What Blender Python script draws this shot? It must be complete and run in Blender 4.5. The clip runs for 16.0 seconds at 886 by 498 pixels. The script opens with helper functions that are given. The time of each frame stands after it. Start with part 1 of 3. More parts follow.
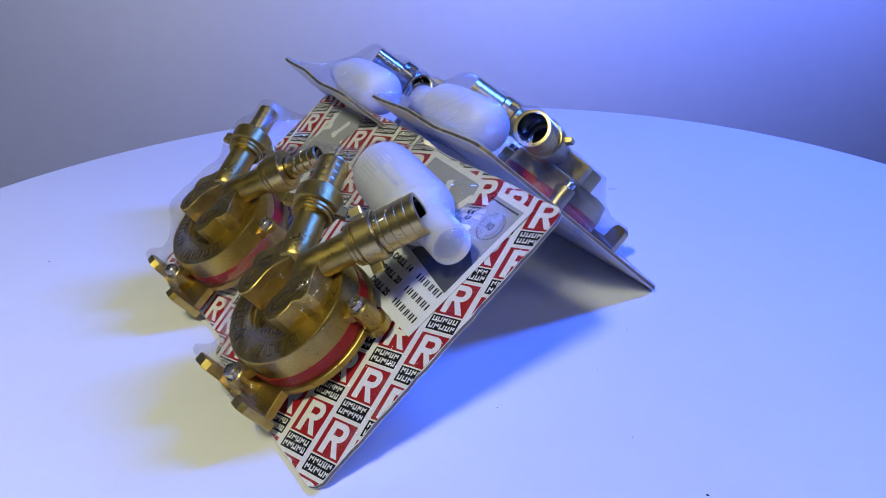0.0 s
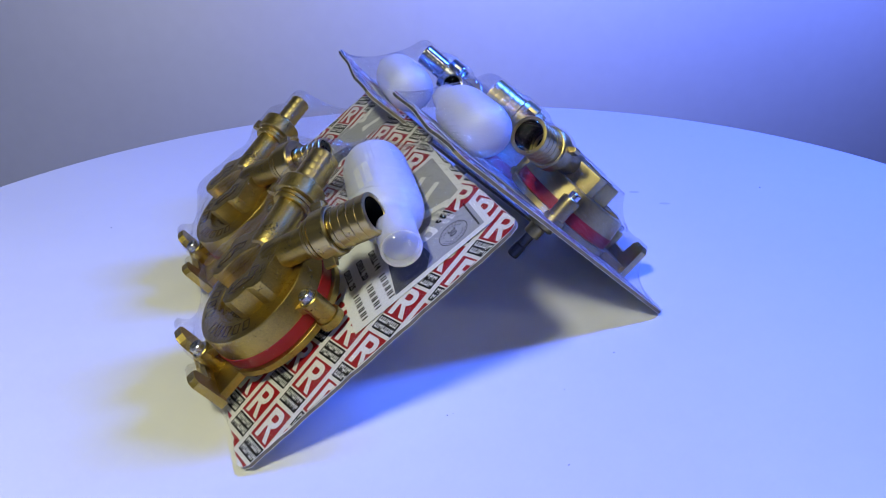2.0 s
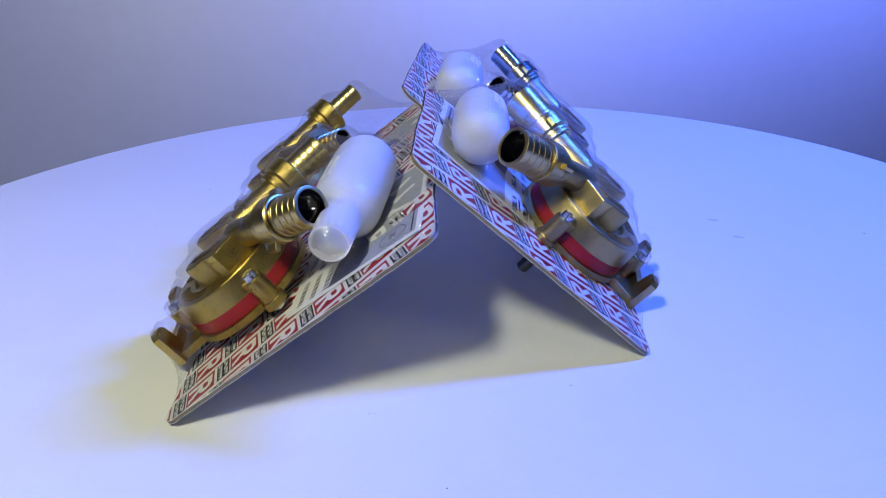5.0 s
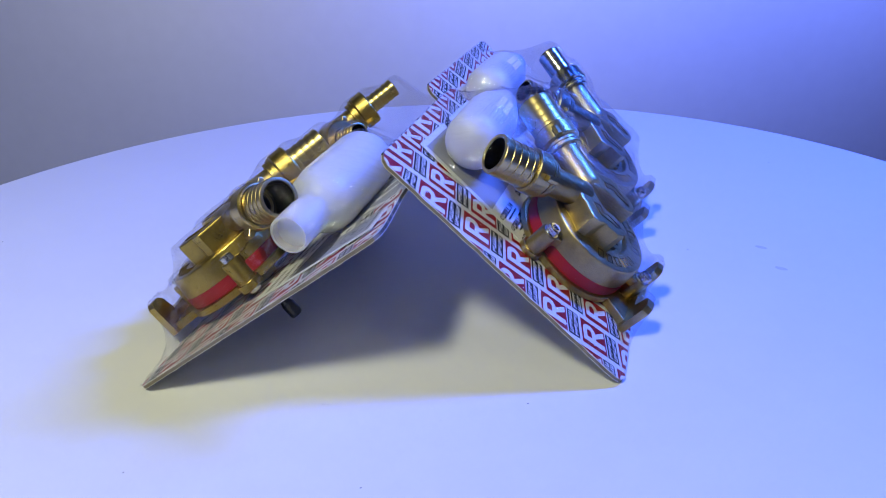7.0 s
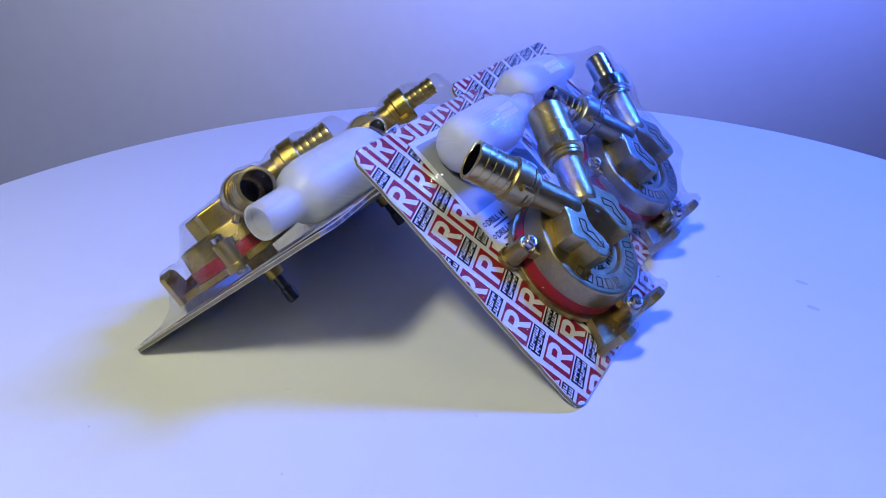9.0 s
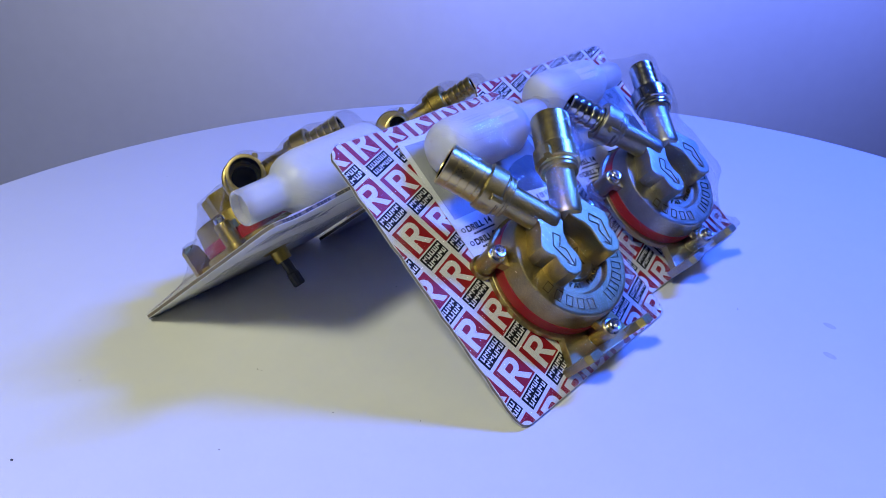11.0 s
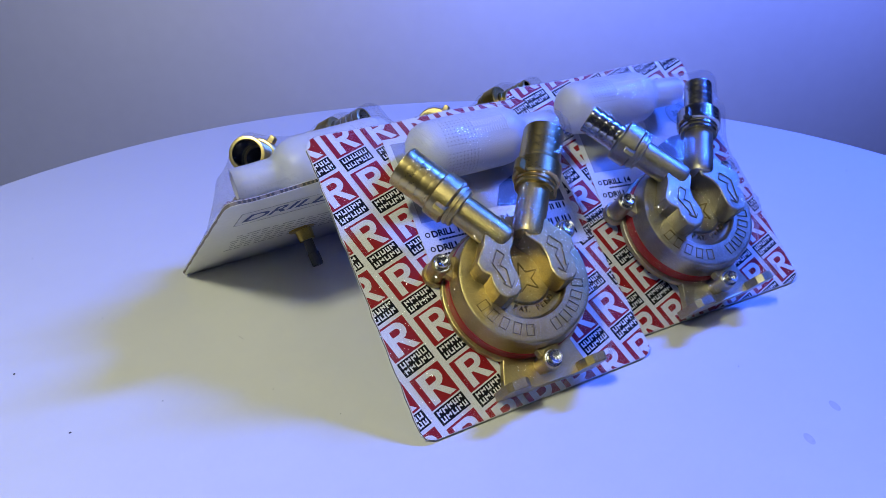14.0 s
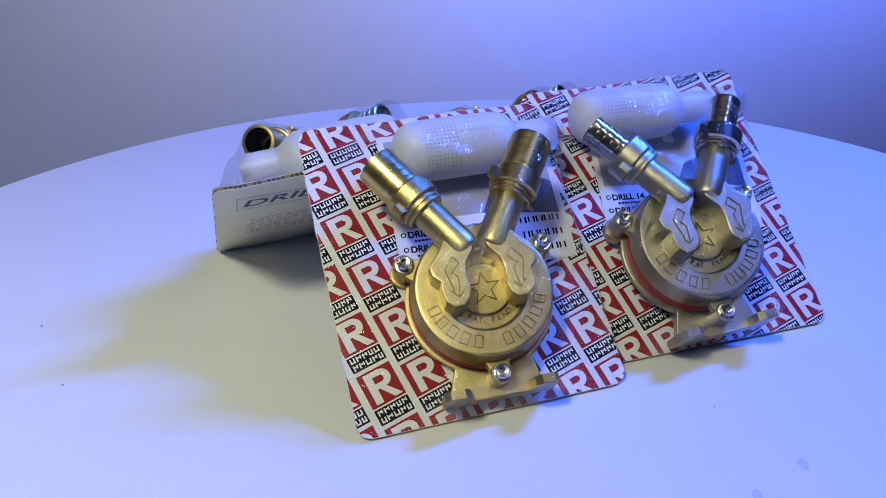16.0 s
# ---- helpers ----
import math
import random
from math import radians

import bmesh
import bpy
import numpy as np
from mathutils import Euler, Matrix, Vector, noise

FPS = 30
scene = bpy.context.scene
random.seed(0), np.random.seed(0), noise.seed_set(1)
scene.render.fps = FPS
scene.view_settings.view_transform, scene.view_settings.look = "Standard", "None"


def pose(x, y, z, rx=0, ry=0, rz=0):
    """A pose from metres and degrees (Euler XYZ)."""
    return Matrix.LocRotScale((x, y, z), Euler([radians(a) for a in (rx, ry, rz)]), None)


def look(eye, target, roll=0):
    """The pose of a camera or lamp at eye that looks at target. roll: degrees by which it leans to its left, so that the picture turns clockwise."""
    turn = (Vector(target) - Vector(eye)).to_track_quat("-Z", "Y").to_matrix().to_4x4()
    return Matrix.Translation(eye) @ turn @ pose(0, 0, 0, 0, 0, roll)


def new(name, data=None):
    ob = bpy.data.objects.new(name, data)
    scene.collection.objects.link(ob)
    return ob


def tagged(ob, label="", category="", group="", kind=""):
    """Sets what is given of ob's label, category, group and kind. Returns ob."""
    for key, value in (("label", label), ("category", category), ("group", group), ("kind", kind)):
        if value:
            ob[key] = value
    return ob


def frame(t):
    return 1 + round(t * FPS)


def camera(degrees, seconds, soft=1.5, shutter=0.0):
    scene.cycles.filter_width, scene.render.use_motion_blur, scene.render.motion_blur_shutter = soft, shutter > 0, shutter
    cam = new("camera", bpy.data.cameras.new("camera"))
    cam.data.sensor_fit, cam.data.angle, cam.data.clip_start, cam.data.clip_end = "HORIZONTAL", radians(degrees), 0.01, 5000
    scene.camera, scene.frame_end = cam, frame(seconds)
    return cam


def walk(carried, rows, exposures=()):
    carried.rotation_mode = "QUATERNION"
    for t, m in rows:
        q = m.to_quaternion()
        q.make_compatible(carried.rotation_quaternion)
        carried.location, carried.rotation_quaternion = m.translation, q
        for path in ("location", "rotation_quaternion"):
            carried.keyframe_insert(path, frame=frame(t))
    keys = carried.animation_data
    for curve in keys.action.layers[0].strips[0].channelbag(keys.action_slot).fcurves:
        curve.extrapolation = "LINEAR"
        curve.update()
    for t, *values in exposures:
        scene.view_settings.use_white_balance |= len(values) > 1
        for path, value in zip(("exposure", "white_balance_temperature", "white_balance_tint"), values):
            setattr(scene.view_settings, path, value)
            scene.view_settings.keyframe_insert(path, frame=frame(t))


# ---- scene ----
cam = camera(58.51, 16.0, soft=0.55)
EYE = Vector((0.0, -0.4756, 0.2767))
AHEAD = Vector((0.03880, 0.90176, -0.43049))
VIEW = look(EYE, EYE + AHEAD, -2.94)
walk(cam, [(0.0, VIEW), (16.0, VIEW)], exposures=[(0.0, -0.03), (1.5, 0.0), (4.0, 0.05), (8.0, -0.02), (9.0, -0.04), (11.5, -0.13), (13.0, -0.20), (14.5, -0.18), (16.0, -0.09)])


def turn(t):
    """Degrees that the turntable has turned at t seconds."""
    u = t / 16.0
    return -102.09 * u + 1.60 * u * (1 - u) + 3.32 * u * (1 - u) * (1 - 2 * u)


AXIS = Matrix.Translation((0.0113, 0.0217, 0))


def turned(t):
    """The pose of the turntable's top at t seconds, about its axis."""
    return AXIS @ Matrix.Rotation(radians(turn(t)), 4, "Z") @ AXIS.inverted()


# ---- light: a blue lamp to one side, a strong and a dim warm one above the camera's side, two added fills for the wall ----
world = bpy.data.worlds.new("room_light")
scene.world = world
world.use_nodes = True
world.node_tree.nodes["Background"].inputs[0].default_value = (0.55, 0.57, 0.75, 1)
world.node_tree.nodes["Background"].inputs[1].default_value = 0.12


def area_lamp(name, eye, target, watts, colour, size, size_y, spread=180):
    data = bpy.data.lights.new(name, "AREA")
    data.shape, data.size, data.size_y = "RECTANGLE", size, size_y
    data.energy, data.color, data.spread = watts, colour, radians(spread)
    ob = new(name, data)
    ob.matrix_basis = look(eye, target)
    return ob


area_lamp("blue_lamp", (0.87, 0.19, 1.0), (-0.35, 0, 0), 34.5, (0.03, 0.12, 1.0), 0.14, 0.40)
area_lamp("warm_lamp", (-0.36, -0.72, 1.10), (-1.3, -0.05, 0), 16.5, (0.97, 0.98, 0.70), 0.22, 0.22)
area_lamp("dim_warm_lamp", (0.55, -0.61, 1.06), (0.0, 0.0, 0), 0.8, (1.0, 0.97, 0.74), 0.20, 0.20)
# Two unseen fills, added only to brighten the north wall.
area_lamp("added_blue_wall_fill", (1.0, 0.80, 0.44), (0.95, 1.45, 0.16), 6.5, (0.15, 0.225, 1.0), 1.7, 0.12, 90)
area_lamp("added_wall_fill", (-0.15, 0.80, 0.50), (-0.1, 1.45, 0.12), 0.70, (1.0, 0.96, 0.92), 1.2, 0.12, 90)

# ---- materials ----
MATS = {}


def material(name, colour, rough=0.5, metal=0.0, vary=0.1, scale=60.0, bump=0.0, bump_scale=400.0, coat=0.0, rough_vary=0.1, **extra):
    """A principled surface with variation at two scales in colour and gloss, and a fine relief."""
    m = bpy.data.materials.new(name)
    m.use_nodes = True
    n, l = m.node_tree.nodes, m.node_tree.links
    b = n["Principled BSDF"]
    b.inputs["Metallic"].default_value = metal
    b.inputs["Coat Weight"].default_value = coat
    b.inputs["Coat Roughness"].default_value = 0.08
    for key, value in extra.items():
        b.inputs[key.replace("_", " ")].default_value = value
    co = n.new("ShaderNodeTexCoord")
    big, small = n.new("ShaderNodeTexNoise"), n.new("ShaderNodeTexNoise")
    big.inputs["Scale"].default_value, small.inputs["Scale"].default_value = scale, scale * 9
    big.inputs["Detail"].default_value = small.inputs["Detail"].default_value = 4
    for t in (big, small):
        l.new(co.outputs["Object"], t.inputs["Vector"])
    mix = n.new("ShaderNodeMath")
    mix.operation = "MULTIPLY_ADD"
    l.new(small.outputs[0], mix.inputs[0])
    mix.inputs[1].default_value = 0.5
    half = n.new("ShaderNodeMath")
    half.operation = "MULTIPLY"
    half.inputs[1].default_value = 0.5
    l.new(big.outputs[0], half.inputs[0])
    l.new(half.outputs[0], mix.inputs[2])
    ramp = n.new("ShaderNodeValToRGB")
    ramp.color_ramp.elements[0].position, ramp.color_ramp.elements[1].position = 0.3, 0.7
    ramp.color_ramp.elements[0].color = (*[c * (1 - vary) for c in colour], 1)
    ramp.color_ramp.elements[1].color = (*[min(1, c * (1 + vary)) for c in colour], 1)
    l.new(mix.outputs[0], ramp.inputs[0])
    l.new(ramp.outputs[0], b.inputs["Base Color"])
    gloss = n.new("ShaderNodeMapRange")
    gloss.inputs[1].default_value, gloss.inputs[2].default_value = 0.3, 0.7
    gloss.inputs[3].default_value, gloss.inputs[4].default_value = max(0.02, rough - rough_vary), min(1, rough + rough_vary)
    l.new(mix.outputs[0], gloss.inputs[0])
    l.new(gloss.outputs[0], b.inputs["Roughness"])
    if bump:
        grain = n.new("ShaderNodeTexNoise")
        grain.inputs["Scale"].default_value, grain.inputs["Detail"].default_value = bump_scale, 3
        l.new(co.outputs["Object"], grain.inputs["Vector"])
        bn = n.new("ShaderNodeBump")
        bn.inputs["Strength"].default_value, bn.inputs["Distance"].default_value = bump, 0.00018
        l.new(grain.outputs[0], bn.inputs["Height"])
        l.new(bn.outputs[0], b.inputs["Normal"])
    MATS[name] = m
    return m


def film_material(name, strength, rough, stretch, size, haze=0.0):
    """Clear shrink film: see-through, with a wrinkled gloss."""
    m = bpy.data.materials.new(name)
    m.use_nodes = True
    n, l = m.node_tree.nodes, m.node_tree.links
    n.remove(n["Principled BSDF"])
    clear, gloss, mix = n.new("ShaderNodeBsdfTransparent"), n.new("ShaderNodeBsdfGlossy"), n.new("ShaderNodeMixShader")
    clear.inputs[0].default_value = (0.97, 0.97, 0.98, 1)
    gloss.inputs["Roughness"].default_value = rough
    fres = n.new("ShaderNodeFresnel")
    fres.inputs[0].default_value = 1.52
    co, mp = n.new("ShaderNodeTexCoord"), n.new("ShaderNodeMapping")
    mp.inputs["Scale"].default_value = (1.0, stretch, stretch)
    wave, fine, add = n.new("ShaderNodeTexNoise"), n.new("ShaderNodeTexNoise"), n.new("ShaderNodeMath")
    wave.inputs["Scale"].default_value, fine.inputs["Scale"].default_value = size, size * 8
    wave.inputs["Distortion"].default_value = 0.8
    l.new(co.outputs["Object"], mp.inputs[0])
    l.new(mp.outputs[0], wave.inputs["Vector"])
    l.new(mp.outputs[0], fine.inputs["Vector"])
    add.operation = "MULTIPLY_ADD"
    add.inputs[1].default_value = 0.22
    l.new(fine.outputs[0], add.inputs[0])
    l.new(wave.outputs[0], add.inputs[2])
    bn = n.new("ShaderNodeBump")
    bn.inputs["Strength"].default_value, bn.inputs["Distance"].default_value = 0.7, strength
    l.new(add.outputs[0], bn.inputs["Height"])
    l.new(bn.outputs[0], gloss.inputs["Normal"])
    both = n.new("ShaderNodeMath")
    both.operation = "MINIMUM"
    both.inputs[1].default_value = 0.18
    l.new(fres.outputs[0], both.inputs[0])
    l.new(both.outputs[0], mix.inputs[0])
    l.new(clear.outputs[0], mix.inputs[1])
    l.new(gloss.outputs[0], mix.inputs[2])
    if haze:
        milk, over = n.new("ShaderNodeBsdfDiffuse"), n.new("ShaderNodeMixShader")
        milk.inputs[0].default_value = (0.85, 0.85, 0.86, 1)
        spots = n.new("ShaderNodeMapRange")
        spots.inputs[1].default_value, spots.inputs[2].default_value = 0.48, 0.70
        spots.inputs[3].default_value, spots.inputs[4].default_value = 0.0, haze
        l.new(wave.outputs[0], spots.inputs[0])
        l.new(spots.outputs[0], over.inputs[0])
        l.new(mix.outputs[0], over.inputs[1])
        l.new(milk.outputs[0], over.inputs[2])
        mix = over
    l.new(mix.outputs[0], n["Material Output"].inputs[0])
    return m


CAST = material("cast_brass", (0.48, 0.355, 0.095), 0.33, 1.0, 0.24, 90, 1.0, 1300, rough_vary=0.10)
# Darker brass that makes the thin relief lines stand out.
DARKBRASS = material("darkened_brass", (0.20, 0.155, 0.065), 0.45, 1.0, 0.2, 200, 0.1, 900)
# Cast brass with blue light and film haze put into its colour.
PALED = material("cast_brass_paled_by_light", (0.46, 0.37, 0.16), 0.36, 1.0, 0.22, 90, 1.0, 1300, rough_vary=0.10)
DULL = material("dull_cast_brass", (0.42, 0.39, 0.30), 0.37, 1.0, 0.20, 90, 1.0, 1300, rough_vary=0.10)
TURNED = material("machined_brass", (0.58, 0.46, 0.19), 0.31, 1.0, 0.08, 120, rough_vary=0.06)
NICKEL = material("nickel_plate", (0.60, 0.57, 0.50), 0.20, 1.0, 0.08, 120, rough_vary=0.05)
STEEL = material("zinc_steel", (0.62, 0.63, 0.66), 0.25, 1.0, 0.1, 200)
# The shade deep in the barb is put into this dark colour.
BORE = material("shade_dark_bore", (0.10, 0.10, 0.105), 0.12, 1.0, 0.1, 200, rough_vary=0.03)
SHAFT = material("dark_steel", (0.10, 0.10, 0.11), 0.35, 1.0, 0.2, 200)
RED = material("red_gasket", (0.34, 0.010, 0.012), 0.38, 0.0, 0.12, 120, 0.1, 900)
POLY = material("white_polyethylene", (0.60, 0.62, 0.66), 0.42, 0.0, 0.05, 60, 0.1, 500, Subsurface_Weight=1.0, Subsurface_Scale=0.035, Subsurface_Radius=(0.9, 0.95, 1.0))
PORE = material("shaded_pore", (0.34, 0.345, 0.36), 0.7)
HOLESHADE = material("shade_in_hole", (0.05, 0.05, 0.055), 0.8)
BOARD = material("white_card", (0.74, 0.74, 0.72), 0.55, 0.0, 0.06, 40, 0.15, 300)
BACKING = material("creased_paper", (0.72, 0.72, 0.72), 0.42, 0.0, 0.08, 30, 0.9, 70)
EDGE = material("card_edge", (0.20, 0.17, 0.14), 0.85, 0.0, 0.4, 300, 0.4, 900)
REDINK = material("red_ink", (0.31, 0.010, 0.014), 0.45, 0.0, 0.08, 80, Specular_IOR_Level=0.25)
BLACKINK = material("black_ink", (0.006, 0.006, 0.007), 0.5, 0.0, 0.2, 80, Specular_IOR_Level=0.1)
WHITEINK = material("white_ink", (0.76, 0.76, 0.74), 0.5, 0.0, 0.04, 80)
GREYINK = material("grey_ink", (0.36, 0.37, 0.39), 0.5, 0.0, 0.08, 60)
DARKGREY = material("dark_grey_ink", (0.06, 0.065, 0.075), 0.5, 0.0, 0.2, 60)
BLUEINK = material("blue_ink", (0.03, 0.06, 0.22), 0.5, 0.0, 0.2, 90)
PAPER = material("label_paper", (0.76, 0.77, 0.77), 0.5, 0.0, 0.03, 50)
TABLE = material("white_laminate", (0.76, 0.76, 0.76), 0.42, 0.0, 0.02, 6, 0.03, 250)
DUST = material("dark_dust", (0.06, 0.055, 0.06), 0.8)
SMUDGE = material("grey_smudge", (0.60, 0.60, 0.61), 0.5, 0.0, 0.12, 300)
DARKWALL = material("low_bounce_wall", (0.07, 0.07, 0.073), 0.85, 0.0, 0.06, 3)
PLASTER = material("wall_paint", (0.74, 0.74, 0.75), 0.8, 0.0, 0.03, 3, 0.1, 120)
FLOORING = material("floor_grey", (0.10, 0.10, 0.105), 0.7, 0.0, 0.1, 4)
FILM = film_material("clear_film", 0.0042, 0.018, 0.16, 130, 0.004)
CRINKLE = film_material("crinkled_film", 0.011, 0.03, 0.30, 170, 0.05)

# ---- mesh helpers, in millimetres ----
MM = 0.001


def finish(name, bm, mat, parent=None, m=None, label="", smooth=40, scale=MM, even=True):
    """Turns a bmesh in millimetres into one object."""
    if scale != 1:
        bmesh.ops.scale(bm, vec=(scale,) * 3, verts=bm.verts)
    me = bpy.data.meshes.new(name)
    for f in bm.faces:
        f.smooth = True
    lim = radians(smooth)
    for e in bm.edges:
        if len(e.link_faces) == 2 and e.calc_face_angle(0) > lim:
            e.smooth = False
    bm.to_mesh(me)
    bm.free()
    me.materials.append(mat)
    ob = new(name, me)
    if parent:
        ob.parent = parent
    if m is not None:
        ob.matrix_basis = m
    if label:
        ob["label"] = label
    if even and smooth < 100:
        mod = ob.modifiers.new("even_normals", "WEIGHTED_NORMAL")
        mod.keep_sharp, mod.weight = True, 80
    return ob


def part(name, bm, mat, parent, label="", m=None, smooth=40):
    return finish(name, bm, mat, parent, m, label, smooth)


def axis_to(p, d):
    """A matrix that lays the z axis along d at p (millimetres)."""
    return Matrix.Translation(p) @ Vector(d).to_track_quat("Z", "Y").to_matrix().to_4x4()


def lathe(bm, profile, n=40, m=None, closed=True):
    """A turned body from (radius, height) pairs round z; a radius of 0 closes an end."""
    m = m or Matrix()
    rings = []
    for r, z in profile:
        if r <= 1e-6:
            rings.append([bm.verts.new(m @ Vector((0, 0, z)))])
        else:
            rings.append([bm.verts.new(m @ Vector((r * math.cos(2 * math.pi * k / n), r * math.sin(2 * math.pi * k / n), z))) for k in range(n)])
    for a, b in zip(rings, rings[1:]):
        for k in range(n):
            j = (k + 1) % n
            if len(a) == 1 and len(b) > 1:
                bm.faces.new((a[0], b[j], b[k]))
            elif len(b) == 1 and len(a) > 1:
                bm.faces.new((a[k], a[j], b[0]))
            elif len(a) > 1:
                bm.faces.new((a[k], a[j], b[j], b[k]))
    return bm


def prism(bm, outline, z0, z1, bevel=0.0, m=None):
    """An upright slab over a flat outline, its upper edge broken by a bevel."""
    m = m or Matrix()
    c = Vector((sum(p[0] for p in outline) / len(outline), sum(p[1] for p in outline) / len(outline)))
    levels = [(z0, 0.0), (z1 - bevel, 0.0)] + ([(z1 - bevel * 0.3, bevel * 0.3), (z1, bevel)] if bevel else [])
    rings = []
    for z, inset in levels:
        ring = []
        for x, y in outline:
            d = Vector((x, y)) - c
            k = max(0.0, 1 - inset / max(d.length, 1e-6))
            ring.append(bm.verts.new(m @ Vector((c.x + d.x * k, c.y + d.y * k, z))))
        rings.append(ring)
    n = len(outline)
    for a, b in zip(rings, rings[1:]):
        for k in range(n):
            bm.faces.new((a[k], a[(k + 1) % n], b[(k + 1) % n], b[k]))
    bm.faces.new(rings[-1])
    bm.faces.new(list(reversed(rings[0])))
    return bm


def rounded(w, h, r, cx=0.0, cy=0.0, n=5):
    """The outline of a rectangle with rounded corners, counter-clockwise."""
    out = []
    for sx, sy, a0 in ((1, -1, -90), (1, 1, 0), (-1, 1, 90), (-1, -1, 180)):
        for k in range(n + 1):
            a = radians(a0 + 90 * k / n)
            out.append((cx + sx * (w / 2 - r) + r * math.cos(a), cy + sy * (h / 2 - r) + r * math.sin(a)))
    return out


def flat(bm, pts, z, m=None):
    m = m or Matrix()
    return bm.faces.new([bm.verts.new((m @ Vector((x, y, 0))).xy.to_3d() + Vector((0, 0, z))) for x, y in pts])


def letters(body, size, m, parent, mat, depth=0.0, name="lettering", bold=0.0, slant=0.0):
    """Writing in the built-in font, size in millimetres, as a mesh laid at m."""
    cu = bpy.data.curves.new(name, "FONT")
    cu.body, cu.size, cu.extrude, cu.align_x = body, size * MM, depth * MM, "LEFT"
    cu.resolution_u = 3
    cu.offset, cu.shear = bold * MM, slant
    tmp = bpy.data.objects.new(name, cu)
    me = bpy.data.meshes.new_from_object(tmp)
    bpy.data.objects.remove(tmp)
    me.materials.clear()
    me.materials.append(mat)
    ob = new(name, me)
    ob.parent, ob.matrix_basis = parent, m
    return ob


# ---- the room and the turntable ----
def slab(name, x0, x1, y0, y1, z0, z1, mat):
    bm = bmesh.new()
    prism(bm, [(x0, y0), (x1, y0), (x1, y1), (x0, y1)], z0, z1)
    ob = finish(name, bm, mat, scale=1)
    return tagged(ob, kind="structure")


WALL_Y = 1.45
slab("wall_north", -2.2, 2.2, WALL_Y, WALL_Y + 0.1, -0.85, 1.75, PLASTER)
# Unseen walls, floor and ceiling, added dark so that little light bounces back.
slab("wall_south", -2.2, 2.2, -2.3, -2.2, -0.85, 1.75, DARKWALL)
slab("wall_east", 2.2, 2.3, -2.3, WALL_Y + 0.1, -0.85, 1.75, DARKWALL)
slab("wall_west", -2.3, -2.2, -2.3, WALL_Y + 0.1, -0.85, 1.75, DARKWALL)
slab("floor", -2.3, 2.3, -2.3, WALL_Y + 0.1, -0.95, -0.85, FLOORING)
slab("ceiling", -2.3, 2.3, -2.3, WALL_Y + 0.1, 1.75, 1.85, DARKWALL)

R_DISC = 0.5212
DISC_AT = Vector((-9.3, 13.9, 0.0))


def build_turntable():
    bm = bmesh.new()
    r = R_DISC * 1000
    lathe(bm, [(0, 0), (r * 0.5, 0), (r - 3, 0), (r - 1.2, -0.5), (r - 0.3, -1.4), (r, -3), (r, -16), (r - 1, -18), (0, -18)], 160, Matrix.Translation(DISC_AT))
    bmesh.ops.recalc_face_normals(bm, faces=bm.faces)
    ob = finish("turntable", bm, TABLE)
    tagged(ob, "round white laminate turntable top with a few specks of dust", "turntable")
    rnd = random.Random(5)
    bm = bmesh.new()
    spots = [(-301, 133), (45, -108), (-19, 6), (137, -38), (110, -145), (42, -110), (102, 429), (107, -80), (67, -249), (-111, -306), (123, 200)]
    spots += [(r * math.sqrt(rnd.uniform(0.05, 0.9)) * math.cos(a), r * math.sqrt(rnd.uniform(0.05, 0.9)) * math.sin(a)) for a in range(12)]
    for x, y in spots:
        s = rnd.choice((0.25, 0.3, 0.4, 0.5, 0.8))
        mm = Matrix.Translation((x, y, 0.02)) @ Matrix.Rotation(rnd.uniform(0, 6), 4, "Z") @ Matrix.Diagonal((s * rnd.uniform(1, 2.2), s, 0.3, 1))
        bmesh.ops.create_icosphere(bm, subdivisions=1, radius=1, matrix=mm)
    tagged(part("dust", bm, DUST, ob, "dark specks of dust"), kind="stuff")
    for x, y in [(167, 236), (192, 209)]:
        bm = bmesh.new()
        lathe(bm, [(0, 0.03), (2.2, 0.03), (3.4, 0.0)], 14, Matrix.Translation((x, y, 0)) @ Matrix.Diagonal((1.4, 0.7, 1, 1)))
        part("smudge", bm, SMUDGE, ob, "faint grey smudge on the laminate")
    return ob


turntable = build_turntable()
bm = bmesh.new()
lathe(bm, [(0, -18.5), (180, -18.5), (180, -60), (60, -70), (60, -820), (240, -835), (240, -850), (0, -850)], 64)
bmesh.ops.recalc_face_normals(bm, faces=bm.faces)
tagged(finish("table_base", bm, PLASTER), "plain round pedestal under the turntable", "pedestal", kind="structure")

# ---- the blister packs ----
CW, CH, CT = 160.5, 193.5, 2.6
ROUND = 8.0


def bow(x, y, k):
    """How far the card is warped out of its plane, in millimetres."""
    lift, curl = k
    v = y / CH
    wave = 0.9 * math.sin(x * 0.075 + lift * 3) * v ** 2 + 0.12 * math.sin(x * 0.21 + y * 0.05) * v
    return lift * math.sin(math.pi * v) + curl * max(0.0, v - 0.72) ** 2 * 13 * (x / CW + 0.5) ** 2 + wave


def warp(bm, k):
    for v in bm.verts:
        v.co.z += bow(v.co.x, v.co.y, k)


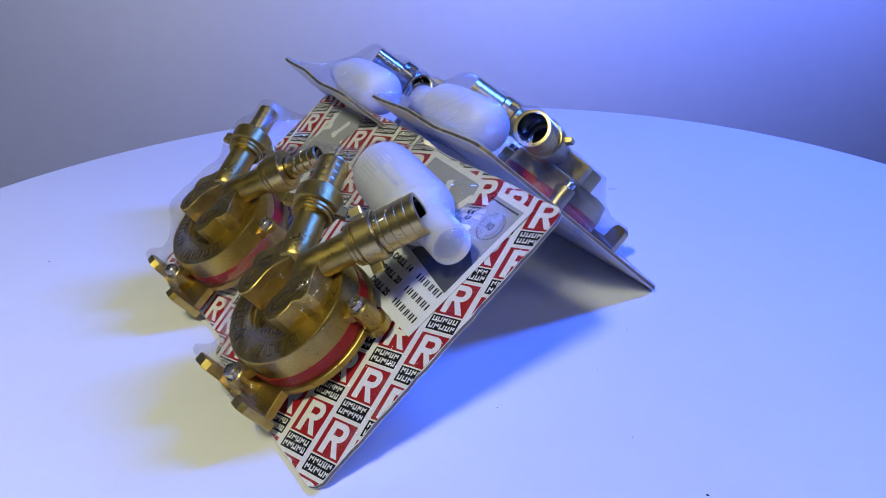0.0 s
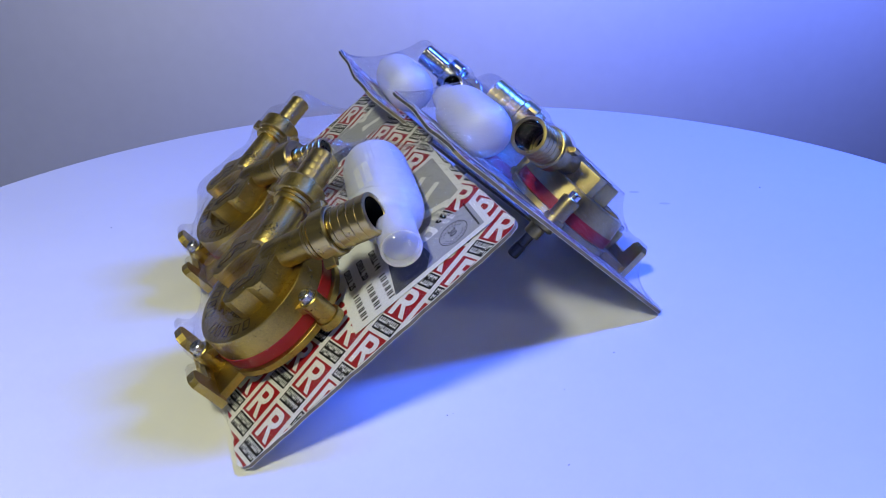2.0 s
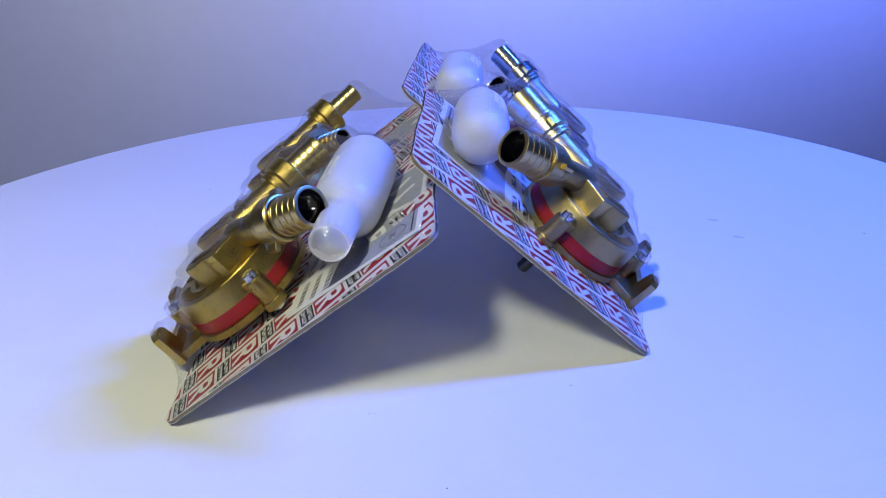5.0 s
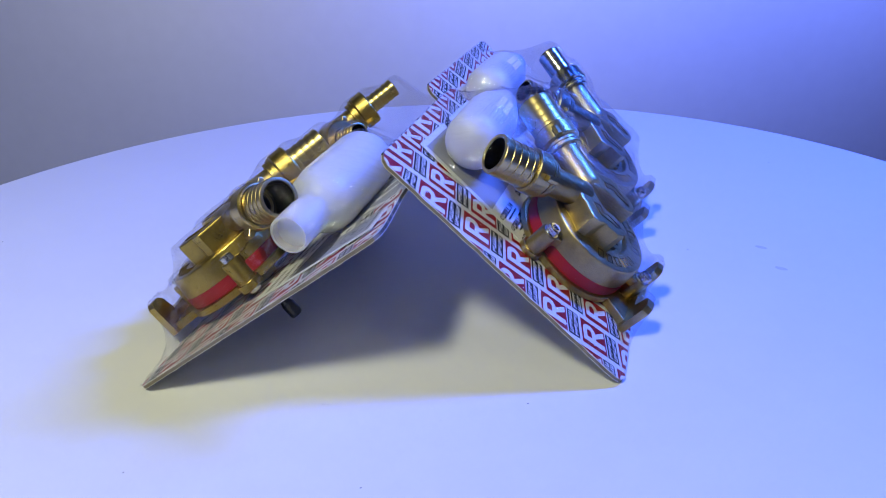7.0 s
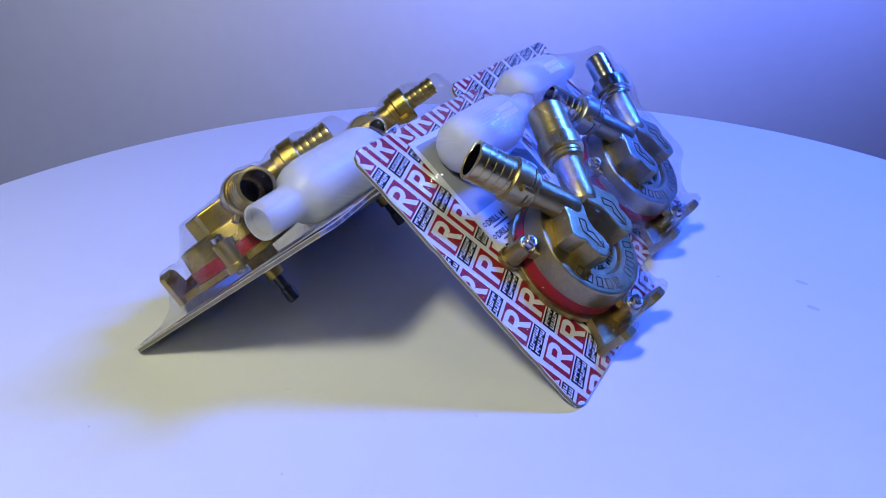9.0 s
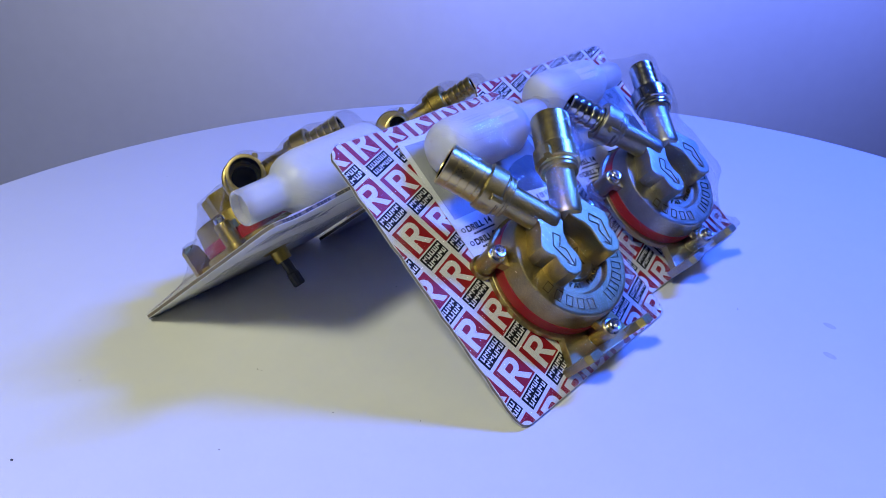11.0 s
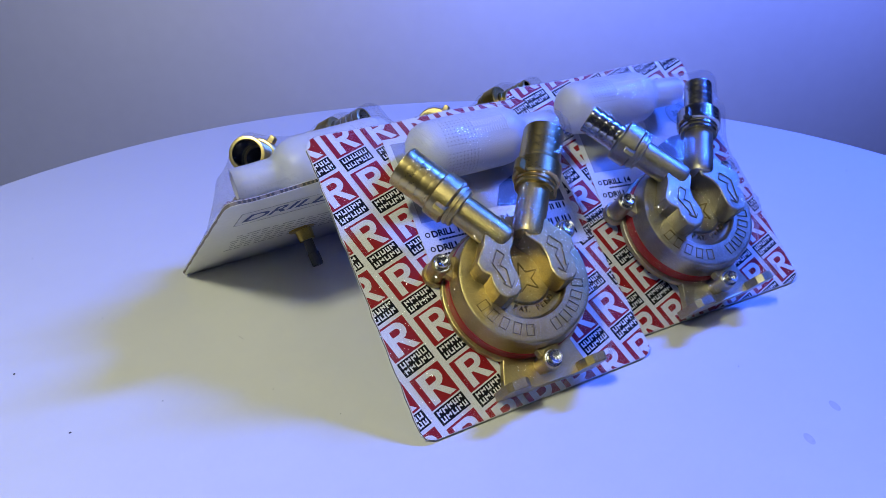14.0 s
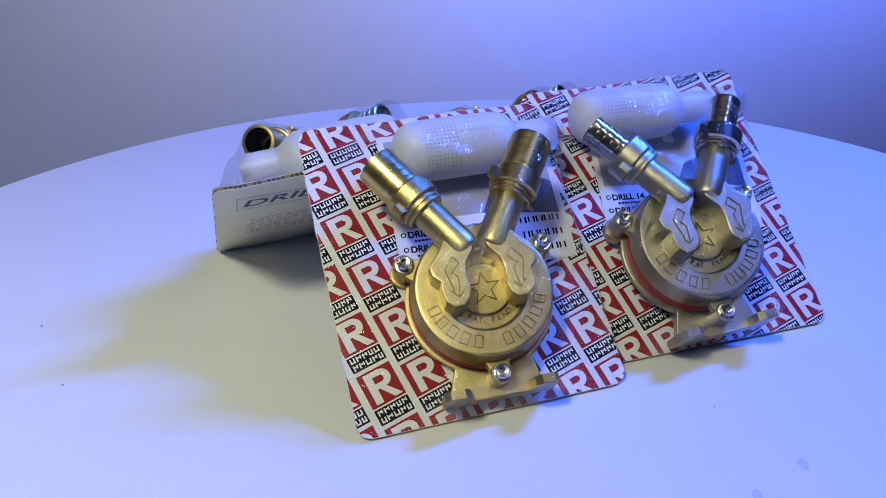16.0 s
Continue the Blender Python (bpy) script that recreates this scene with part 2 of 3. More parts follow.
def card_part(parent, k):
    """The card: two faces of white board on a brown corrugated core."""
    nx, ny = 24, 28
    objs = []
    for name, z0, z1, inset, mat, label in (("card", -CT + 0.3, -0.3, 0.12, EDGE, "brown corrugated core"), ("front_sheet", -0.3, 0.0, 0.0, BOARD, "white printed front sheet"), ("back_sheet", -CT, -CT + 0.3, 0.0, BACKING, "creased white back sheet")):
        bm = bmesh.new()
        gx = [(-0.5 + i / nx) for i in range(nx + 1)]
        gy = [j / ny for j in range(ny + 1)]
        w, h = CW - 2 * inset, CH - 2 * inset
        sheets = []
        for z in (z1, z0):
            grid = []
            for j in gy:
                row = []
                for i in gx:
                    x, y = i * w, inset + j * h
                    # pull the corners of the grid onto the rounding
                    qx, qy = w / 2 - ROUND, h / 2 - ROUND
                    dx, dy = abs(x) - qx, abs(y - CH / 2) - qy
                    if dx > 0 and dy > 0:
                        s = max(dx, dy) / max(math.hypot(dx, dy), 1e-6)
                        x = math.copysign(qx + dx * s, x)
                        y = CH / 2 + math.copysign(qy + dy * s, y - CH / 2)
                    if i in (gx[0], gx[-1]) or j in (gy[0], gy[-1]):
                        x += 0.55 * math.sin(y * 0.31) * math.cos(y * 0.83) if i in (gx[0], gx[-1]) else 0
                        y += 0.4 * math.sin(x * 0.41) * math.cos(x * 0.97) if j in (gy[-1],) else 0
                    row.append(bm.verts.new((x, y, z)))
                grid.append(row)
            sheets.append(grid)
        top, bot = sheets
        for j in range(ny):
            for i in range(nx):
                bm.faces.new((top[j][i], top[j][i + 1], top[j + 1][i + 1], top[j + 1][i]))
                bm.faces.new((bot[j][i], bot[j + 1][i], bot[j + 1][i + 1], bot[j][i + 1]))
        rim_t = top[0][:-1] + [r[-1] for r in top[:-1]] + top[-1][:0:-1] + [r[0] for r in top[:0:-1]]
        rim_b = bot[0][:-1] + [r[-1] for r in bot[:-1]] + bot[-1][:0:-1] + [r[0] for r in bot[:0:-1]]
        for a in range(len(rim_t)):
            b = (a + 1) % len(rim_t)
            bm.faces.new((rim_t[b], rim_t[a], rim_b[a], rim_b[b]))
        warp(bm, k)
        objs.append(part(name, bm, mat, parent if not objs else objs[0], label))
    # small solid blocks, painted dark as the shade inside the open flutes
    bm = bmesh.new()
    for i in range(-25, 26):
        x, y = i * 2.9, CH + 0.4 * math.sin(i * 2.9 * 0.41) * math.cos(i * 2.9 * 0.97)
        prism(bm, [(x - 0.85, y - 0.6), (x + 0.85, y - 0.6), (x + 0.85, y + 0.15), (x - 0.85, y + 0.15)], -CT + 0.45, -0.45)
    warp(bm, k)
    tagged(part("corrugation", bm, HOLESHADE, objs[0], "dark blocks for the shade in the open corrugation ends"), kind="stuff")
    return objs[0], objs[1], objs[2]


def monogram():
    """The white mark of a tile, as pieces of stem, bowl and leg, in a unit square."""
    out = [[(0.16, 0.06), (0.37, 0.06), (0.37, 0.94), (0.16, 0.94)]]
    outer = [(0.37, 0.94), (0.60, 0.94)] + [(0.60 + 0.26 * math.sin(radians(a)), 0.685 + 0.255 * math.cos(radians(a))) for a in (25, 50, 75, 105, 130, 155)] + [(0.60, 0.43), (0.37, 0.43)]
    inner = [(0.37, 0.78), (0.57, 0.78)] + [(0.57 + 0.095 * math.sin(radians(a)), 0.685 + 0.095 * math.cos(radians(a))) for a in (25, 50, 75, 105, 130, 155)] + [(0.57, 0.59), (0.37, 0.59)]
    for a in range(len(outer) - 1):
        out.append([outer[a], inner[a], inner[a + 1], outer[a + 1]])
    out.append([(0.44, 0.43), (0.64, 0.43), (0.93, 0.06), (0.70, 0.06)])
    return out


MARK = monogram()


def print_parts(sheet, k, shift):
    """The printed pattern: red tiles with a white mark, black boxes with two rows of bars."""
    rot = Matrix.Rotation(radians(16.5), 4, "Z")
    red, black, white = bmesh.new(), bmesh.new(), bmesh.new()
    px, py, step = 25.1, 32.7, -5.45
    tw, th, bw, bh = 21.0, 20.4, 21.0, 9.2
    rnd = random.Random(3)
    for i in range(-9, 10):
        for j in range(-8, 8):
            c = (rot @ Vector((i * px, j * py + i * step, 0))).xy + Vector(shift)
            if abs(c.x) > CW / 2 + 30 or abs(c.y - CH / 2) > CH / 2 + 30:
                continue
            m = Matrix.Translation((c.x, c.y, 0)) @ rot
            flat(red, [(0, 0), (tw, 0), (tw, th), (0, th)], 0.14, m)
            flat(black, [(0, -bh - 0.9), (bw, -bh - 0.9), (bw, -0.9), (0, -0.9)], 0.14, m)
            for poly in MARK:
                flat(white, [(u * tw, v * th) for u, v in poly], 0.30, m)
            for row, widths in ((-4.9, (3.1, 3.3, 3.0, 2.7, 3.1)), (-9.1, (3.0, 3.4, 3.5, 3.0, 2.7))):
                u = 1.4
                for wd in widths:
                    low = 1.5 * rnd.randrange(2)
                    for x0, x1, y0, y1 in ((0, 0.85, 0.0, 3.1), (wd - 0.95, wd - 0.1, low * 0.7, 3.1), (0.85, wd - 0.95, low + 0.2, low + 1.0)):
                        flat(white, [(u + x0, row + y0), (u + x1, row + y0), (u + x1, row + y1), (u + x0, row + y1)], 0.30, m)
                    u += wd + 0.75
    made = []
    for name, bm, mat in (("red_tiles", red, REDINK), ("black_boxes", black, BLACKINK), ("white_marks", white, WHITEINK)):
        cuts = [((CW / 2 - 0.3, 0), (1, 0)), ((-CW / 2 + 0.3, 0), (-1, 0)), ((0, CH - 0.3), (0, 1)), ((0, 0.3), (0, -1))]
        for sx in (1, -1):
            for sy in (1, -1):
                for a in (22.5, 45, 67.5):
                    d = Vector((sx * math.cos(radians(a)), sy * math.sin(radians(a))))
                    p = Vector((sx * (CW / 2 - ROUND), CH / 2 + sy * (CH / 2 - ROUND))) + d * (ROUND - 0.3)
                    cuts.append((p, d))
        for co, no in cuts:
            bmesh.ops.bisect_plane(bm, geom=bm.verts[:] + bm.edges[:] + bm.faces[:], plane_co=(*co, 0), plane_no=(*no, 0), clear_outer=True)
        for v in range(1, 20):
            bmesh.ops.bisect_plane(bm, geom=bm.verts[:] + bm.edges[:] + bm.faces[:], plane_co=(0, v * CH / 20, 0), plane_no=(0, 1, 0))
            bmesh.ops.bisect_plane(bm, geom=bm.verts[:] + bm.edges[:] + bm.faces[:], plane_co=(-CW / 2 + v * CW / 20, 0, 0), plane_no=(1, 0, 0))
        warp(bm, k)
        made.append(tagged(part(name, bm, mat, sheet), kind="stuff"))
    return made


def label_part(parent, cx, cy, ang, k):
    """The glued label: a grey picture panel over three lines of writing."""
    lift = bow(cx, cy, k) + 0.35
    base = Matrix.Translation((cx * MM, cy * MM, lift * MM)) @ Matrix.Rotation(radians(ang), 4, "Z")
    bm = bmesh.new()
    prism(bm, [(-55, -48), (55, -48), (55, 48), (-55, 48)], -0.2, 0.1)
    lab = part("label", bm, PAPER, parent, "white paper label with a grey picture panel", base)
    bm = bmesh.new()
    flat(bm, [(-51, -12), (51, -12), (51, 44), (-51, 44)], 0.2)
    part("picture_panel", bm, GREYINK, lab)
    bm = bmesh.new()
    flat(bm, [(2, -12), (51, -18), (51, 4), (40, 10), (24, 8), (10, 2)], 0.3)
    part("dark_shape", bm, DARKGREY, lab)
    bm = bmesh.new()
    for x, y, a in ((-14, 26, 28), (4, 24, -18), (-30, 22, 35)):
        m = Matrix.Translation((x, y, 0)) @ Matrix.Rotation(radians(a), 4, "Z")
        flat(bm, rounded(5, 13, 1, 0, 6), 0.3, m)
        flat(bm, rounded(8, 5, 1, 0, -3), 0.3, m)
    part("drawn_fittings", bm, WHITEINK, lab)
    bm = bmesh.new()
    for r0, r1 in ((9.0, 9.5),):
        for a in range(32):
            a0, a1 = 2 * math.pi * a / 32, 2 * math.pi * (a + 1) / 32
            flat(bm, [(39 + r0 * math.cos(a0), 27 + r0 * math.sin(a0)), (39 + r1 * math.cos(a0), 27 + r1 * math.sin(a0)), (39 + r1 * math.cos(a1), 27 + r1 * math.sin(a1)), (39 + r0 * math.cos(a1), 27 + r0 * math.sin(a1))], 0.3)
    for side in (1, -1):
        for q in range(9):
            a = radians(-70 + q * 17)
            for off in (-0.9, 0.9):
                m = Matrix.Translation((39 + side * (7.2 + off) * math.cos(a), 27 + (7.2 + off) * math.sin(a), 0)) @ Matrix.Rotation((a + 1.2 + off * 0.4) * side, 4, "Z")
                flat(bm, [(0, -0.35), (0.9, 0), (0, 0.35), (-0.9, 0)], 0.3, m)
    part("emblem", bm, DARKGREY, lab)
    letters("30", 7.0, Matrix.Translation((34.4 * MM, 24.6 * MM, 0.3 * MM)), lab, DARKGREY, bold=0.15)
    bm = bmesh.new()
    for q in range(14):
        flat(bm, [(16 + q * 2.4, 40.6), (17.7 + q * 2.4, 40.6), (17.7 + q * 2.4, 41.8), (16 + q * 2.4, 41.8)], 0.3)
    for row in range(3):
        y = -22.5 - row * 9.6
        for q in range(9):
            flat(bm, [(-44 + q * 2.2, y - 3.0), (-42.3 + q * 2.2, y - 3.0), (-42.3 + q * 2.2, y - 1.7), (-44 + q * 2.2, y - 1.7)], 0.2)
        for q, wd in enumerate((4.4, 4.6, 4.8, 4.6, 4.4)):
            x = 24 + q * 5.3
            for x0, x1 in ((0, 1.2), (wd - 1.2, wd)):
                flat(bm, [(x + x0, y), (x + x1, y), (x + x1, y + 4.2), (x + x0, y + 4.2)], 0.2)
        for a in range(12):
            a0, a1 = 2 * math.pi * a / 12, 2 * math.pi * (a + 1) / 12
            flat(bm, [(-50 + 1.0 * math.cos(a0), y + 2.2 + 1.0 * math.sin(a0)), (-50 + 1.7 * math.cos(a0), y + 2.2 + 1.7 * math.sin(a0)), (-50 + 1.7 * math.cos(a1), y + 2.2 + 1.7 * math.sin(a1)), (-50 + 1.0 * math.cos(a1), y + 2.2 + 1.0 * math.sin(a1))], 0.2)
    tagged(part("printed_bars", bm, BLACKINK, lab), kind="stuff")
    for row, words in enumerate(("DRILL 14", "DRILL 20", "DRILL 25")):
        for x in (-47.5, -6.5):
            letters(words, 5.9, Matrix.Translation((x * MM, (-22.5 - row * 9.6) * MM, 0.25 * MM)), lab, BLACKINK, bold=0.22)
    return lab


NUT = Vector((28, 53, 40.5))
TIP = Vector((46, 81, 39.5))
ALONG = (TIP - NUT).normalized()


def port_axis(side):
    return Vector((NUT.x * side, NUT.y, NUT.z)), Vector((ALONG.x * side, ALONG.y, ALONG.z))


def pump_part(parent, cx, cy, ang, up, lean, barb_r, mats, k):
    """The pump: brass cover with two ports, red gasket, flange, bolts, foot and shaft."""
    cast, turned = mats
    lift = bow(cx, cy, k) + up
    base = Matrix.Translation((cx * MM, cy * MM, lift * MM)) @ Matrix.Rotation(radians(ang), 4, "Z") @ Matrix.Rotation(radians(lean), 4, "Y")
    bm = bmesh.new()
    # cover: stepped disc with a sunken ring and a raised centre
    lathe(bm, [(0, 31.4), (14.4, 31.4), (15.0, 31.0), (15.6, 29.6), (16.2, 29.4), (22.6, 29.4), (23.4, 29.9), (24.0, 32.3), (24.8, 33), (36.6, 33), (38.2, 32.5), (39.0, 31.4), (40.6, 19.2), (40.6, 18.6), (0, 18.6)], 72)
    for a in (30, 150, 270):
        c = (47 * math.cos(radians(a)), 47 * math.sin(radians(a)))
        m = Matrix.Translation((*c, 0))
        lathe(bm, [(0, 26), (5.2, 26), (5.9, 25.4), (6.2, 24), (6.2, 5), (0, 5)], 24, m)
        d = Matrix.Rotation(radians(a), 4, "Z")
        prism(bm, [(36, -8), (46, -5), (46, 5), (36, 8)], 18.6, 24.5, 0.8, d)
    bmesh.ops.recalc_face_normals(bm, faces=bm.faces)
    pump = part("pump", bm, cast, parent, "brass drill pump with two hose barbs", base, 30)

    bm = bmesh.new()
    lathe(bm, [(0, 18.6), (40.8, 18.6), (41.1, 18.2), (41.1, 10.6), (40.8, 10.2), (0, 10.2)], 72)
    bmesh.ops.recalc_face_normals(bm, faces=bm.faces)
    part("gasket", bm, RED, pump, "red plastic ring between cover and flange")
    bm = bmesh.new()
    lathe(bm, [(0, 10.2), (42.4, 10.2), (43.2, 9.6), (43.2, 5.6), (42.6, 5), (30, 3.6), (0, 3.6)], 72)
    for a in (30, 150, 270):
        m = Matrix.Translation((47 * math.cos(radians(a)), 47 * math.sin(radians(a)), 0))
        lathe(bm, [(0, 9.6), (7.4, 9.6), (7.8, 9.0), (7.8, 4.6), (0, 4.6)], 24, m)
    bmesh.ops.recalc_face_normals(bm, faces=bm.faces)
    part("flange", bm, cast, pump)

    for a in (30, 150, 270):
        c = (47 * math.cos(radians(a)), 47 * math.sin(radians(a)))
        m = Matrix.Translation((*c, 0))
        bm = bmesh.new()
        lathe(bm, [(0, 27.2), (2.0, 27.2), (2.2, 30.0), (3.5, 30.2), (4.1, 29.6), (4.1, 26.1), (5.1, 26.0), (5.1, 25.6), (0, 25.6)], 18, m)
        lathe(bm, [(0, 1.4), (3.6, 1.4), (3.9, 1.9), (3.9, 4.6), (0, 4.6)], 6, m)
        bmesh.ops.recalc_face_normals(bm, faces=bm.faces)
        part("bolt", bm, STEEL, pump, "zinc-plated socket bolt", smooth=30)

    for side in (1, -1):
        n, d = port_axis(side)
        bm = bmesh.new()
        root = n - d * 41
        lathe(bm, [(0, 0), (5.4, 0.5), (8.2, 2), (9.2, 4.5), (9.3, 12), (9.1, 33.5), (10.4, 35.0), (11.8, 35.2), (11.8, 38.6), (0, 38.6)], 32, axis_to(root, d))
        # elbow block that lies on the cover
        out = [(x * side, y) for x, y in ((8.4, 32.8), (3.6, 25.5), (3.6, 19.5), (8.6, 12.5), (10.4, 5), (9.6, -4), (11.2, -9.2), (15, -12.6), (20.4, -12.6), (24.4, -9.0), (25.8, -2.5), (25.2, 2.5), (29.2, 6.5), (30.0, 11.5), (26.8, 16), (22.6, 20.5), (19.8, 25.8), (14.2, 30.5))]
        if side < 0:
            out.reverse()
        prism(bm, out, 29.5, 47.9, 1.7)
        bmesh.ops.recalc_face_normals(bm, faces=bm.faces)
        port = part("port", bm, cast, pump, smooth=34)
        # arrow of low relief on the block
        bm = bmesh.new()
        # tail, shoulder and head of the arrow, as thin cast lines
        track = ((16.4, 15.5), (13.4, 11.5), (18.2, 6.5), (15.4, 3.5), (16.8, -7.5), (20.6, -3.6), (18.8, -3.8))
        lines = [(track[q], track[q + 1]) for q in range(6)] + [((16.8, -7.5), (13.6, -4.0)), ((16.4, 15.5), (21.8, 8.5)), ((21.8, 8.5), (18.8, -3.8))]
        for p, q in lines:
            p, q = Vector(p), Vector(q)
            across = (q - p).normalized().orthogonal() * 0.22
            pts = [tuple(p - across), tuple(q - across), tuple(q + across), tuple(p + across)]
            pts = [(x * side, y) for x, y in pts]
            if side < 0:
                pts.reverse()
            prism(bm, pts, 47.6, 48.4)
        part("arrow", bm, DARKBRASS, pump, "dark line of a cast arrow")

        bm = bmesh.new()
        nut_r = 13.4
        r = barb_r[0] if side > 0 else barb_r[1]
        rb = min(r + 0.6, 12.4)
        lathe(bm, [(8, -8), (11.6, -8), (12.0, -7.4), (12.0, -6), (11, -5.8), (11, -5.2), (12.6, -5), (12.6, -3.4), (11.6, -3.2), (11.6, -2.6), (13.2, -2.2), (14.2, -1.3), (14.2, 8.4), (13.4, 9.4), (rb, 9.6), (rb, 7), (8, 7), (8, -8)], 40, axis_to(n, d))
        for a in (35, 215):
            m = axis_to(n, d) @ Matrix.Rotation(radians(a), 4, "Z")
            prism(bm, [(nut_r - 1, -2.4), (nut_r + 5, -2.0), (nut_r + 5.8, 0), (nut_r + 5, 2.0), (nut_r - 1, 2.4)], -3, 4, 0.9, m)
        bmesh.ops.recalc_face_normals(bm, faces=bm.faces)
        part("union_nut", bm, turned if side > 0 else cast, pump, smooth=30)

        bm = bmesh.new()
        cut = 0.25 if r > 11.8 else 0.65
        prof = []
        for q in range(5):
            z = 7.8 + q * 5.2
            prof = [(r - cut, z + 5.2), (r - cut, z + 4.95), (r, z + 4.7), (r, z + 3.2), (r - cut, z)] + (prof if q else [])
        prof = [(r * 0.80, 33.4), (r * 0.82, 34.0), (r * 0.88, 34.0)] + prof + [(r * 0.9, 4)]
        lathe(bm, prof, 36, axis_to(n, d))
        bmesh.ops.recalc_face_normals(bm, faces=bm.faces)
        barb = part("hose_barb", bm, turned, pump, "ribbed metal hose barb", smooth=25)
        # lining of the bore, its depth's shade painted in
        bm = bmesh.new()
        lathe(bm, [(r * 0.80, 33.4), (r * 0.80, 6), (0, 6)], 36, axis_to(n, d))
        bmesh.ops.recalc_face_normals(bm, faces=bm.faces)
        bmesh.ops.reverse_faces(bm, faces=bm.faces)
        part("bore", bm, BORE, pump, "polished bore of the barb, darkened in colour for shade")

    # foot: a web under the lower bolt and a plate that stands up, cut into two tabs
    bm = bmesh.new()
    prism(bm, [(-30, -57), (27, -57), (22, -36), (-22, -36)], 4.5, 10, 1.0)
    stand = Matrix.Translation((0, -52.5, 0)) @ Matrix.Rotation(radians(90), 4, "X")
    prism(bm, [(-33, 4.5), (30, 4.5), (30, 27), (27.5, 30), (20.5, 30), (17, 27), (15, 17), (-17, 17), (-19, 27), (-22, 30), (-30, 30), (-33, 27)], 0, 5.2, 0.8, stand)
    bmesh.ops.recalc_face_normals(bm, faces=bm.faces)
    part("foot", bm, cast, pump, smooth=30)

    bm = bmesh.new()
    lathe(bm, [(0, 3.6), (11, 3.6), (11, -7), (10, -8), (6.6, -8.4), (6.2, -17), (0, -17)], 28, Matrix.Translation((0, 5, 0)))
    bmesh.ops.recalc_face_normals(bm, faces=bm.faces)
    part("shaft_collar", bm, cast, pump)
    bm = bmesh.new()
    lathe(bm, [(0, -16), (3.7, -16), (3.7, -27), (4.5, -28), (4.5, -37), (3.8, -38), (0, -38)], 12, Matrix.Translation((0, 5, 0)))
    bmesh.ops.recalc_face_normals(bm, faces=bm.faces)
    part("drive_shaft", bm, SHAFT, pump, "dark steel drive shaft through the card", smooth=25)

    # low relief on the cover: a star, plain bars along the rim, readable words on the inner ring
    bm = bmesh.new()
    pts = [((9.6 if q % 2 == 0 else 4.0) * math.cos(radians(90 + 36 * q)), (9.6 if q % 2 == 0 else 4.0) * math.sin(radians(90 + 36 * q))) for q in range(10)]
    for q in range(10):
        a, b = Vector(pts[q]), Vector(pts[(q + 1) % 10])
        t = (b - a).normalized()
        nrm = Vector((-t.y, t.x)) * 0.32
        prism(bm, [tuple(a - nrm), tuple(b - nrm), tuple(b + nrm), tuple(a + nrm)], 31.2, 31.95)
    for q, a in enumerate([196, 210, 224, 238, 252, 282, 296, 310, 324, 338]):
        m = Matrix.Rotation(radians(a + 90), 4, "Z") @ Matrix.Translation((0, -31.0, 0))
        for x0, x1, y0, y1 in ((-2.3, -1.95, -3.4, 3.4), (1.95, 2.3, -3.4, 3.4), (-1.95, 1.95, 3.05, 3.4), (-1.95, 1.95, -3.4, -3.05)):
            prism(bm, [(x0, y0), (x1, y0), (x1, y1), (x0, y1)], 32.8, 33.5, 0.15, m)
    bmesh.ops.recalc_face_normals(bm, faces=bm.faces)
    part("cast_relief", bm, DARKBRASS, pump, "darkened outlines of the cast relief")
    for ch, a in zip("PAT.PEND", (232, 242, 252, 260, 276, 286, 296, 306)):
        m = Matrix.Rotation(radians(a + 90), 4, "Z") @ Matrix.Translation((-1.3 * MM, -19.4 * MM, 29.9 * MM))
        letters(ch, 4.4, m, pump, DARKBRASS, 0.45, "cast_letter")
    return pump


FILTER = [(0, 0), (7.1, 0.5), (12.8, 2.6), (17.2, 6.5), (19.7, 11.5), (20.6, 18), (20.8, 30), (20.8, 48), (20.7, 68), (19.9, 75), (17.6, 80), (14.4, 83.5), (12.4, 86), (11.7, 89), (11.5, 113), (11.2, 114), (9.8, 114), (9.6, 109), (0, 108.4)]


def filter_part(parent, x, y, ang, size, k):
    """The white strainer: a round-ended perforated body with a tube neck."""
    lift = bow(x, y, k) + 21.4 * size
    base = Matrix.Translation((x * MM, y * MM, lift * MM)) @ Matrix.Rotation(radians(ang), 4, "Z")
    bm = bmesh.new()
    side = Matrix.Rotation(radians(90), 4, "Y")
    lathe(bm, [(r * size, z * size) for r, z in FILTER], 48, side)
    bmesh.ops.recalc_face_normals(bm, faces=bm.faces)
    body = part("strainer", bm, POLY, parent, "white polyethylene suction strainer with a tube neck", base, 50)
    # solid grey dots, coloured like the shade inside small holes
    bm = bmesh.new()
    for q in range(9):
        for w in range(16):
            a = radians(w * 7.2 + (8 if w > 7 else 0))
            p = Vector((19 + q * 2.7, -20.78 * math.cos(a), 20.78 * math.sin(a))) * size
            nrm = Vector((0, p.y, p.z)).normalized()
            lathe(bm, [(0.5, 0.06), (0, 0.1)], 6, axis_to(p, nrm))
    bmesh.ops.recalc_face_normals(bm, faces=bm.faces)
    tagged(part("strainer_hole_dots", bm, PORE, body), kind="stuff")
    bm = bmesh.new()
    for q in range(14):
        for w in range(2):
            m = Matrix.Translation(Vector((42 + q * 1.9, -3 + w * 6, 20.3)) * size) @ Matrix.Rotation(radians((w * 2 - 1) * -9), 4, "X")
            prism(bm, [(-0.3, -2), (0.3, -2), (0.3, 2), (-0.3, 2)], 0, 0.6, 0.1, m)
    part("moulded_ribs", bm, PAPER, body)
    return body


